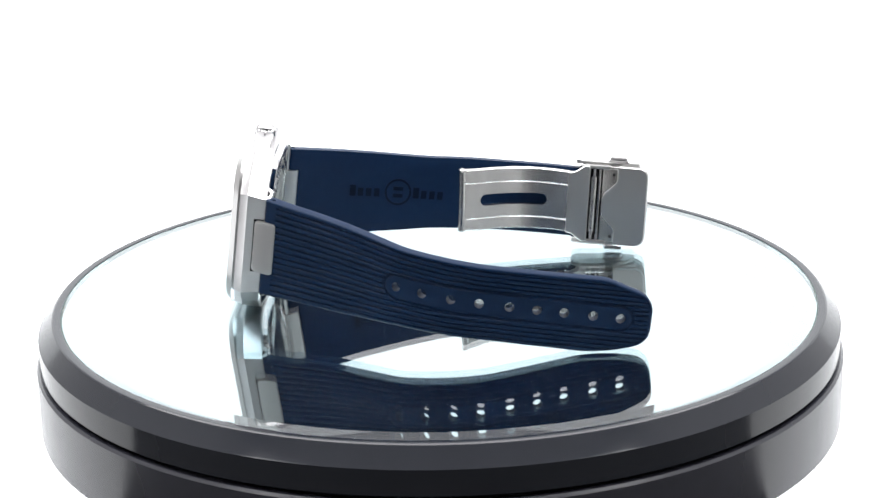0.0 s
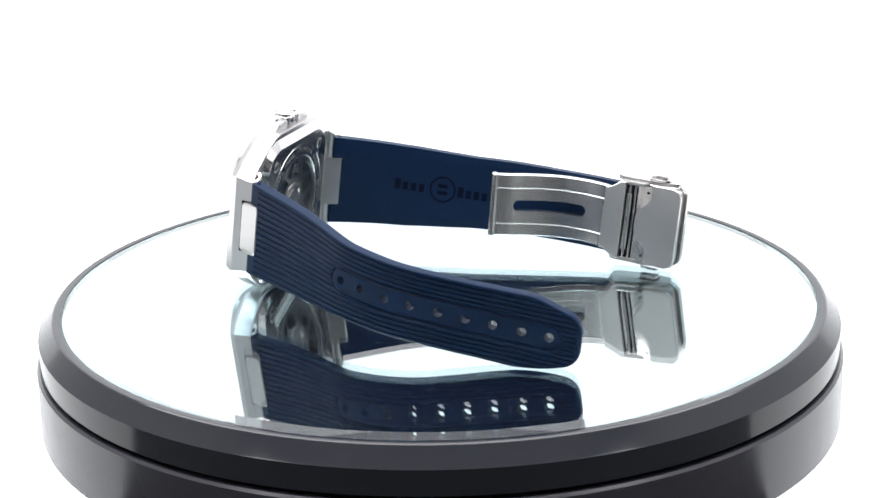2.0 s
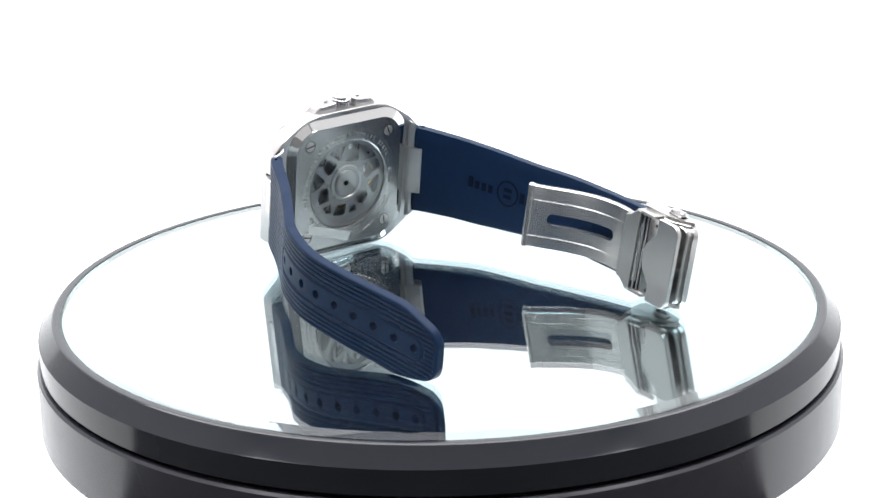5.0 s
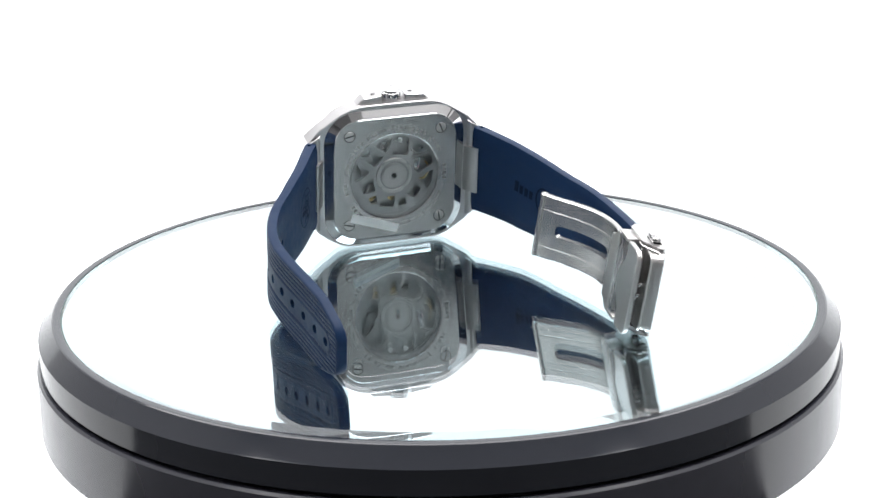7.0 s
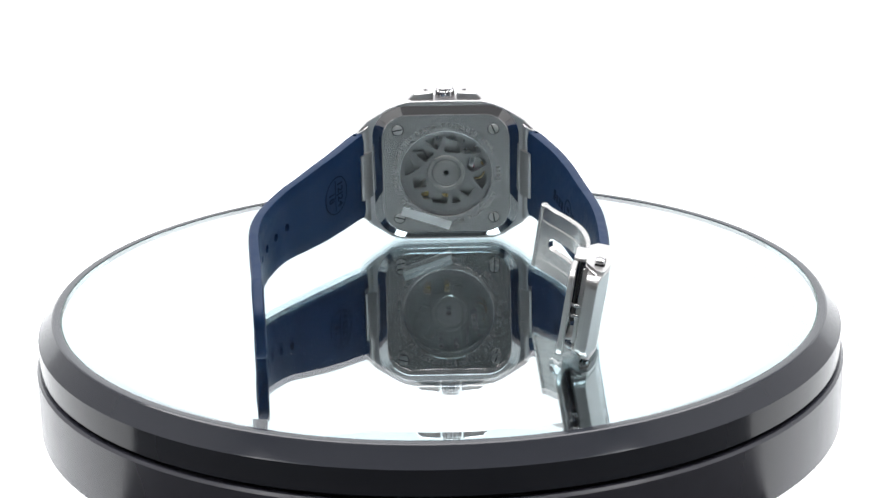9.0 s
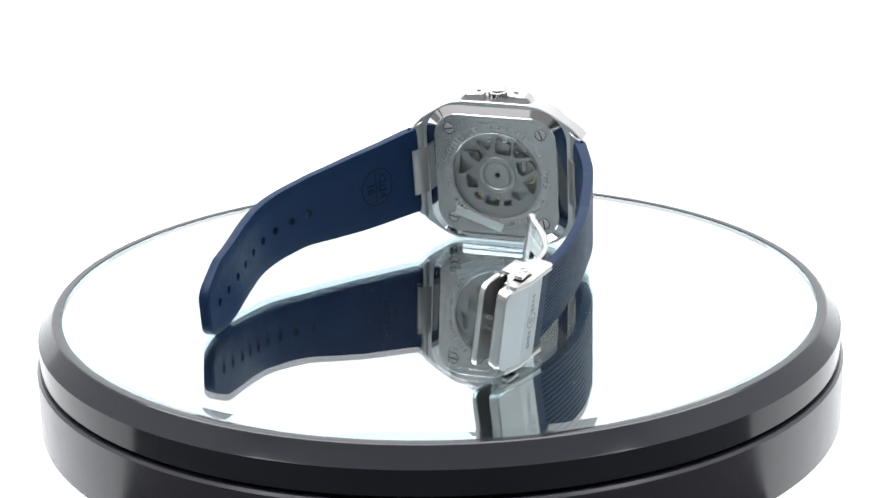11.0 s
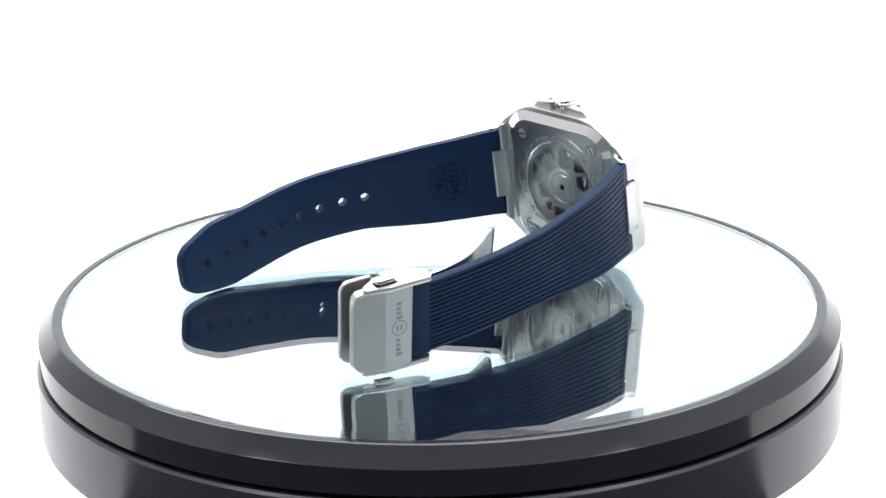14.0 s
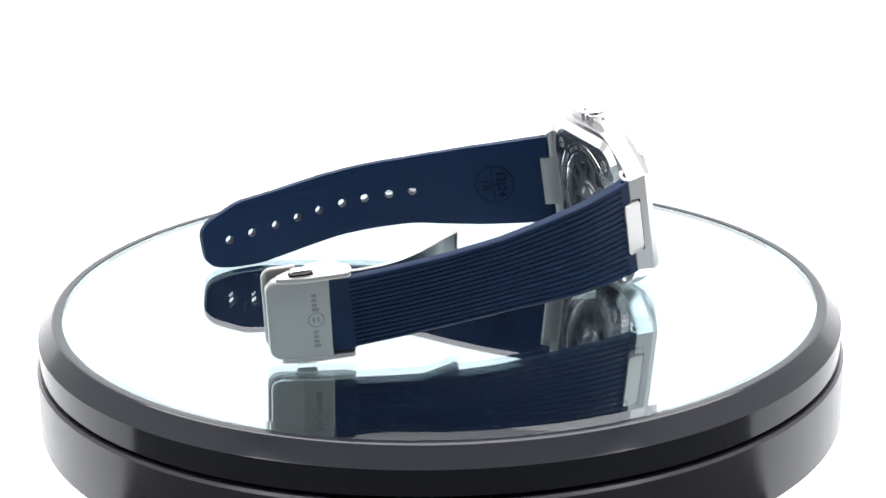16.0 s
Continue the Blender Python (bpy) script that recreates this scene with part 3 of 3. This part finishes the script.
        flutes.append((math.cos(a), math.sin(a), 1.0 if i % 4 < 3 else 0.93))
    rows = []
    for r, z in ((2.1, 20.0), (2.5, 20.2), (2.65, 20.5), (2.65, 22.9)):
        rows.append([(r * c * f, 4.8 + r * s * f, z) for c, s, f in flutes])
    for r, z in ((2.5, 23.0), (2.45, 23.15), (2.45, 23.45), (2.36, 23.75), (2.1, 23.95), (1.95, 24.0), (1.85, 23.88)):
        rows.append([(r * c, 4.8 + r * s, z) for c, s, f in flutes])
    crown = part("crown", loft(rows), POLISHED, w, "polished fluted winding crown")
    part("crown_disc", pin_z(0, 4.8, 23.6, 23.93, 1.75, 24, 0.05), SATIN, crown)
    for s in (-1, 1):
        prof = [(3.1, 19.8), (10.7, 19.8), (10.2, 20.6), (9.0, 21.9), (8.2, 22.5), (7.3, 22.5), (3.3, 22.85), (3.1, 22.65)]
        prof = [(x * s, z) for x, z in (prof[::-1] if s > 0 else prof)]
        guard = part("crown_guard", slab(prof[::-1] if s > 0 else prof[::-1], 2.4, 6.6, 0.3), BRUSHED_X, w, angle=25)
        part("guard_mark", block(5.2 * s - 0.5, 5.2 * s + 0.5, 4.3, 4.6, 22.7, 22.84, 0), DARK, guard)

    # steel tabs that hold the strap ends, lapping over the flanks
    for sx in (-1, 1):
        rows = []
        for k in range(23):
            z = -6.5 + 13.0 * k / 22
            z = -6.5 + (0.0, 0.06, 0.18, 0.4, 0.7, 1.05)[k] if k < 6 else (6.5 - (0.0, 0.06, 0.18, 0.4, 0.7, 1.05)[22 - k] if k > 16 else z)
            d = min(1.0, 6.5 - abs(z))
            e = 1.0 - math.sqrt(1.0 - (1.0 - d) ** 2)
            skin = 0.0 if 0 < k < 22 else 0.12
            prof = [(24.1, 3.45 - e), (24.55 - skin, 3.4 - e), (24.75 - skin + 0.34 * e, 3.1 - e), (26.6 - skin - 0.34 * e, -1.55 + e), (26.5 - skin - 0.34 * e, -1.85 + e), (25.6 - 0.34 * e, -1.85 + e), (23.9, -1.9), (22.8, -2.7), (22.3, -2.5), (19.95, 0.9), (19.9, 1.4), (20.2, 1.7), (22.0, 1.8), (23.0, 2.2)]
            rows.append([(x * sx, y, z) for x, y in prof])
        tab = part("end_tab", loft(rows), SATIN, w, "satin steel tab holding the strap")
        # Dark plate painted for the shadow gap round the tab.
        part("tab_shade", block(min(24.0 * sx, 24.24 * sx), max(24.0 * sx, 24.24 * sx), 1.2, 3.75, -6.75, 6.75, 0.1), DARK, tab)

    # long strap with nine holes
    path_l = [(-23.2, 0.5), (-25.6, -3.6), (-30.4, -13.0), (-36.6, -23.6), (-42.4, -33.2), (-46.1, -43.6), (-47.2, -52.5), (-46.6, -62.0), (-45.3, -72.0), (-44.0, -85.0), (-43.2, -92.7)]
    nominal = [(0, 12.1), (22, 11.1), (40, 9.6), (60, 8.95), (75, 9.0), (140, 9.2)]
    half_l = [(0, 12.1), (22, 10.95), (40, 9.3), (60, 8.9), (75, 9.0), (89.5, 9.2), (91.0, 9.05), (92.5, 8.7), (99.0, 6.7), (100.0, 6.25), (100.9, 5.6), (101.6, 4.8), (102.1, 4.0), (102.4, 3.0), (110, 3.0)]
    lift_l = [(0, 0.0), (20, 0.0), (40, 0.0), (62, -0.15), (80, -0.85), (105, -1.55)]
    thick = [(0, 3.4), (10, 3.2), (30, 2.9), (120, 2.7)]
    total = spline(path_l, 200)[-1][1]
    half_l = [(s if s < 80 else s + total - 102.4, h) for s, h in half_l]
    line = spline(path_l, 230)

    def s_of(line, y):
        return min(line, key=lambda q: abs(q[0].y - y))[1]

    holes = [s_of(line, -33.0) + (s_of(line, -85.2) - s_of(line, -33.0)) * k / 8 for k in range(9)]
    bm, line = strap_mesh(path_l, half_l, lift_l, thick, 1, nominal, (holes[0], holes[-1], 2.9))
    long_strap = part("long_strap", bm, RUBBER, w, "ribbed blue rubber strap with nine holes", angle=40)
    cut = bmesh.new()
    for s in holes:
        m = on_strap(line, s, 1, 0.0, table(lift_l, s))
        merge(cut, loft([[(1.15 * math.cos(2 * math.pi * i / 20), 1.15 * math.sin(2 * math.pi * i / 20), z) for i in range(20)] for z in (-4, 4)]), m)
    merge(cut, pin_z(-24.4, -0.7, 10.5, 14, 0.55, 14, 0.02))
    drilled(long_strap, cut)
    smooth(long_strap.data, 40)

    # moulded date stamp inside the long strap
    s = s_of(line, -13.4)
    bm = ring_bm(5.0, 5.3, 0.06, 56)
    block(-0.6, -0.42 + 0.1, -4.4, 4.4, 0, 0.06, 0, bm)
    merge(bm, solid_text("12|24", 3.3, 0.03, 0.07), Matrix.Translation((1.7, 0, 0.03)) @ Matrix.Rotation(radians(-90), 4, "Z"))
    merge(bm, solid_text("18", 3.3, 0.03, 0.07), Matrix.Translation((-2.4, 0, 0.03)) @ Matrix.Rotation(radians(-90), 4, "Z"))
    part("date_stamp", bent(bm, line, s, -1, 1, thick, 0.26), INKED, long_strap, "ring stamp moulded into the rubber")

    # short strap
    TWIST = ((0, 0.0), (12, 1.0), (30, 4.0), (55, 8.5), (90, 9.5))
    path_r = [(23.2, 0.5), (25.2, -3.6), (29.0, -13.0), (31.4, -22.0), (33.2, -31.0), (35.3, -43.0), (36.2, -54.0), (36.3, -64.0), (35.9, -73.0), (34.9, -84.0)]
    half_r = [(0, 12.1), (22, 11.0), (40, 9.6), (60, 9.2), (100, 9.1)]
    lift_r = [(0, 0.0), (20, 0.1), (32, 0.6), (50, 1.6), (72, 2.4), (90, 3.0)]
    bm, line = strap_mesh(path_r, half_r, lift_r, thick, -1, half_r, None, 190, twist=TWIST)
    short_strap = part("short_strap", bm, RUBBER, w, "ribbed blue rubber strap running into the clasp", angle=40)
    drilled(short_strap, pin_z(24.4, -0.7, 10.5, 14, 0.55, 14, 0.02))
    smooth(short_strap.data, 40)
    s = s_of(line, -29.0)
    for name, bm in mark_pieces(26.5, 0.06):
        part(name, bent(bm, line, s, 1, -1, thick, 0.9, 4.0), INKED, short_strap)
    s = s_of(line, -80.2)
    collar = []
    for q in (s - 3.2, s - 3.0, s + 2.0):
        m = on_strap(line, q, -1, 0, table(lift_r, q))
        d = 1.3 if q < s - 3.1 else 1.5
        collar.append([m @ Vector((0, y, z - y * math.tan(radians(9.5)))) for y, z in ((9.3, -d), (9.3, d), (-9.3, d), (-9.3, -d))])
    part("strap_end", loft(collar), RUBBER, short_strap, "smooth blue strap end")
    clasp(w)
    return w


def clasp(w):
    """Folding clasp: outer cover with cheeks and pushers, inner plate, curved blade with a slot."""
    # clasp space: x along the strap towards its end, y upwards, z outwards
    ax = Vector((-2.9, -18.5, 1.3)).normalized()
    up = Vector((0.16, 0.08, 1.0))
    up = (up - ax * up.dot(ax)).normalized()
    out = up.cross(ax) * -1
    if out.x < 0:
        out = -out
    m = Matrix.Identity(4)
    for r in range(3):
        m[r][0], m[r][1], m[r][2], m[r][3] = ax[r], up[r], out[r], (37.6, -77.3, 2.65)[r]

    def plate(hx0, hx1, hy, r0, r1, z0, z1, c, n=8):
        pts = []
        for (x, y, r, k) in ((hx1, hy, r1, 0), (hx0, hy, r0, 1), (hx0, -hy, r0, 2), (hx1, -hy, r1, 3)):
            sx, sy = (1 if k in (0, 3) else -1), (1 if k in (0, 1) else -1)
            for i in range(n + 1):
                a = radians(90 * k + 90 * i / n)
                pts.append((x - sx * r + r * math.cos(a), y - sy * r + r * math.sin(a)))
        inner = shrink(pts, c)
        return loft([[(x, y, z) for x, y in o] for o, z in ((inner, z0), (pts, z0 + c), (pts, z1 - c), (inner, z1))])

    rows = []
    for x in (5.2, 5.4, 8.0, 12.2, 12.4, 14.5, 16.8, 17.4, 18.0, 18.6, 19.1, 19.45, 19.6):
        e = max(0.0, x - 17.0)
        hy = 10.2 - (2.6 - math.sqrt(max(0.0, 2.6 ** 2 - e ** 2)))
        zt = 0.25 - max(0.0, x - 12.3) * 0.27 - (0.2 if x in (5.2, 19.6) else 0.0)
        c = 0.3
        rows.append([(x, -hy + c, zt), (x, hy - c, zt), (x, hy, zt - c), (x, hy, zt - 1.5), (x, -hy, zt - 1.5), (x, -hy, zt - c)])
    cover = part("clasp_cover", moved(loft(rows), m), SATIN, w, "satin steel clasp cover with a bent face", angle=6)
    for s in (-1, 1):
        a, b = sorted((10.0 * s, 11.1 * s))
        prof = [(0.0, -3.6), (0.0, -0.6), (0.7, 0.2), (11.0, 0.1), (16.6, -1.0), (17.0, -1.5), (16.6, -2.6), (12.5, -5.2), (2.0, -5.2)]
        rows = [[(x, y, z) for x, z in (shrink(prof, 0.2) if k in (0, 3) else prof)] for k, y in enumerate((a, a + 0.2, b - 0.2, b))]
        part("cheek", moved(loft(rows), m), CLASP, cover)
        p0, p1 = sorted((10.9 * s, 12.6 * s))
        push = part("pusher", moved(block(8.7, 13.7, p0, p1, -3.5, -1.2, 0.75), m), POLISHED, w, "small polished steel release pusher")
        part("pusher_seat", moved(block(8.4, 14.0, min(10.9 * s, 11.16 * s), max(10.9 * s, 11.16 * s), -3.4, -1.0, 0.1), m), DARK, push)
    for name, bm in mark_pieces(14.5, 0.06):
        part(name, moved(bm, m @ Matrix.Translation((8.7, 0, 0.24)) @ Matrix.Rotation(radians(90), 4, "Z")), ENGRAVED, cover)

    n = 8
    pts = []
    for cx, cy, k in ((17.2, 8.0, 0), (17.2, -8.0, 3)):
        for i in range(n + 1):
            a = radians(90 * k + 90 * i / n)
            pts.append((cx + 2.6 * math.cos(a), cy + 2.6 * math.sin(a)))
    pts = pts[9:] + pts[:9] + [(11.9, 10.6), (11.6, 10.2), (11.6, 6.6), (11.2, 6.0), (8.4, 3.2), (7.8, 1.6), (7.8, -1.6), (8.4, -3.2), (11.2, -6.0), (11.6, -6.6), (11.6, -10.2), (11.9, -10.6)]
    inner = shrink(pts, 0.22)
    base = part("clasp_base", moved(loft([[(x, y, z) for x, y in o] for o, z in ((inner, -8.5), (pts, -8.3), (pts, -7.4), (inner, -7.2))]), m), CLASP, w, "satin steel inner clasp plate with rounded corners")
    part("base_recess", moved(block(7.7, 12.2, -9.8, 9.8, -7.9, -7.2, 0.1), m), BRUSHED_Z, base, "recessed flat beside a pointed tongue")
    for x, r, half, mat in ((5.45, 0.78, 7.4, BRUSHED_Z), (5.45, 0.4, 9.5, POLISHED), (6.95, 0.35, 9.5, POLISHED)):
        part("hinge_pin", moved(loft([[(x + r * math.cos(2 * math.pi * i / 20), y, -7.8 + r * math.sin(2 * math.pi * i / 20)) for i in range(20)] for y in (-half, half)]), m), mat, base)
    part("hinge_gap", moved(block(4.2, 7.8, -9.6, 9.6, -7.3, -7.1, 0), m), DARK, base)
    neck = [(4.3, 9.9), (4.0, 10.2), (2.8, 10.2), (0.4, 8.5), (-0.6, 8.2), (-1.2, 8.2), (-1.4, 8.0)]
    neck += [(x, -y) for x, y in neck[::-1]]
    thin = shrink(neck, 0.2)
    part("hinge_block", moved(loft([[(x, y, z) for x, y in o] for o, z in ((thin, -8.5), (neck, -8.3), (neck, -7.0), (thin, -6.8))]), m), CLASP, w, "satin steel hinge block widening to the clasp")
    for s in (-1, 1):
        hole = part("tongue_screw", moved(loft([[(10.6 + r * math.cos(2 * math.pi * i / 14), 8.3 * s + r * math.sin(2 * math.pi * i / 14), z) for i in range(14)] for r, z in ((0.4, -7.95), (0.4, -7.6))]), m), DARK, base)
    for s in (-1, 1):
        a, b = sorted((9.6 * s, 10.5 * s))
        part("hinge_ear", moved(block(2.4, 9.5, a, b, -8.3, -4.4, 0.25), m), CLASP, base)
    for y in (-1.2, 1.4):
        part("catch_post", moved(block(15.4, 16.4, y - 0.35, y + 0.35, -8.0, -1.2, 0.1), m), POLISHED, base)
    lip = plate(14.6, 18.9, 9.75, 0.6, 2.0, -4.7, -1.5, 0.35)
    part("cover_lip", moved(lip, m), CLASP, cover, "thick rounded end of the cover")
    part("inner_plate", moved(block(4.6, 17.2, -9.7, 9.7, -4.5, -4.0, 0.15), m), CLASP, cover, "grey plate under the cover")
    part("catch_bar", moved(block(12.2, 13.2, -9.4, 9.4, -5.7, -4.6, 0.2), m), CLASP, base)

    # curved blade with a long slot, and its rolled end
    curve = spline([(30.6, -79.0), (32.3, -73.0), (32.6, -68.0), (31.9, -63.0), (30.2, -58.3), (27.4, -53.3), (25.4, -50.2), (23.5, -46.6)], 70)
    rows, n = [], len(curve)
    for i, (c, s) in enumerate(curve):
        a, b = curve[max(i - 1, 0)][0], curve[min(i + 1, n - 1)][0]
        t = (b - a).normalized()
        o = Vector((t.y, -t.x))
        up0 = 3.9 - 0.6 * s / curve[-1][1]
        prof = [(-8.35, 0.5), (-8.35, -0.4), (-8.15, -0.6), (-5.4, -0.6), (-5.25, -0.5), (-5.1, -0.6), (3.9, -0.6), (4.05, -0.5), (4.2, -0.6), (7.45, -0.6), (7.65, -0.4), (7.65, 0.5), (7.45, 0.7), (-8.15, 0.7)]
        rows.append([(c.x + o.x * d + 0.16 * z, c.y + o.y * d + 0.09 * z, up0 + z) for z, d in prof])
    blade = part("blade", loft(rows), BRUSHED_Z, w, "curved brushed steel blade with a long slot", angle=25)
    s0 = min(curve, key=lambda q: abs(q[0].y + 51.0))[1]
    s1 = min(curve, key=lambda q: abs(q[0].y + 69.0))[1]
    cut = bmesh.new()
    top, bottom = [], []
    for k in range(37):
        f = (1 - math.cos(math.pi * 0.5 * k / 6)) * 0.085 if k < 6 else (1 - (1 - math.cos(math.pi * 0.5 * (36 - k) / 6)) * 0.085 if k > 30 else 0.085 + 0.83 * (k - 6) / 24)
        s = s1 + (s0 - s1) * f
        i = min(range(n), key=lambda q: abs(curve[q][1] - s))
        j = min(i + 1, n - 1) if curve[i][1] <= s else max(i - 1, 0)
        c = curve[i][0] if j == i else curve[i][0].lerp(curve[j][0], (s - curve[i][1]) / (curve[j][1] - curve[i][1]))
        t = (curve[min(i + 1, n - 1)][0] - curve[max(i - 1, 0)][0]).normalized()
        o = Vector((t.y, -t.x))
        e = min(f, 1 - f) * abs(s0 - s1)
        h = 1.5 if e > 1.5 else math.sqrt(max(0.03, 1.5 ** 2 - (1.5 - e) ** 2))
        up0 = 3.9 - 0.6 * s / curve[-1][1]
        top.append([(c.x + o.x * d + 0.16 * z, c.y + o.y * d + 0.09 * z, up0 + z) for d, z in ((-2, -h - 0.55), (2, -h - 0.55), (2, h - 0.55), (-2, h - 0.55))])
    loft(top, bm=cut)
    drilled(blade, cut)
    smooth(blade.data, 25)
    c, d = curve[-1][0], (curve[-1][0] - curve[-2][0]).normalized()
    roll = bmesh.new()
    pin_z(c.x - 0.1, c.y + 0.1, 3.3 - 8.4, 3.3 + 7.7, 0.95, 24, 0.1, roll)
    pin = pin_z(c.x - 0.1, c.y + 0.1, 3.3 - 8.6, 3.3 + 7.9, 0.5, 16, 0.05)
    for b in (roll, pin):
        for v in b.verts:
            v.co.x += 0.16 * (v.co.z - 3.3)
            v.co.y += 0.09 * (v.co.z - 3.3)
    part("rolled_end", roll, BRUSHED_Z, blade)
    part("end_pin", pin, POLISHED, blade)


PLATTER = turntable()
WATCH_OB = watch()


# ---------------------------------------------------------------- what turns
def motions():
    rows, carried = [], []
    for i in range(17):
        turn = pose(0, 0, 0, 0, 0, -TURN * (i - FACING))
        rows.append((float(i), turn))
        carried.append((float(i), turn @ WATCH))
    walk(PLATTER, rows)
    walk(WATCH_OB, carried)


motions()
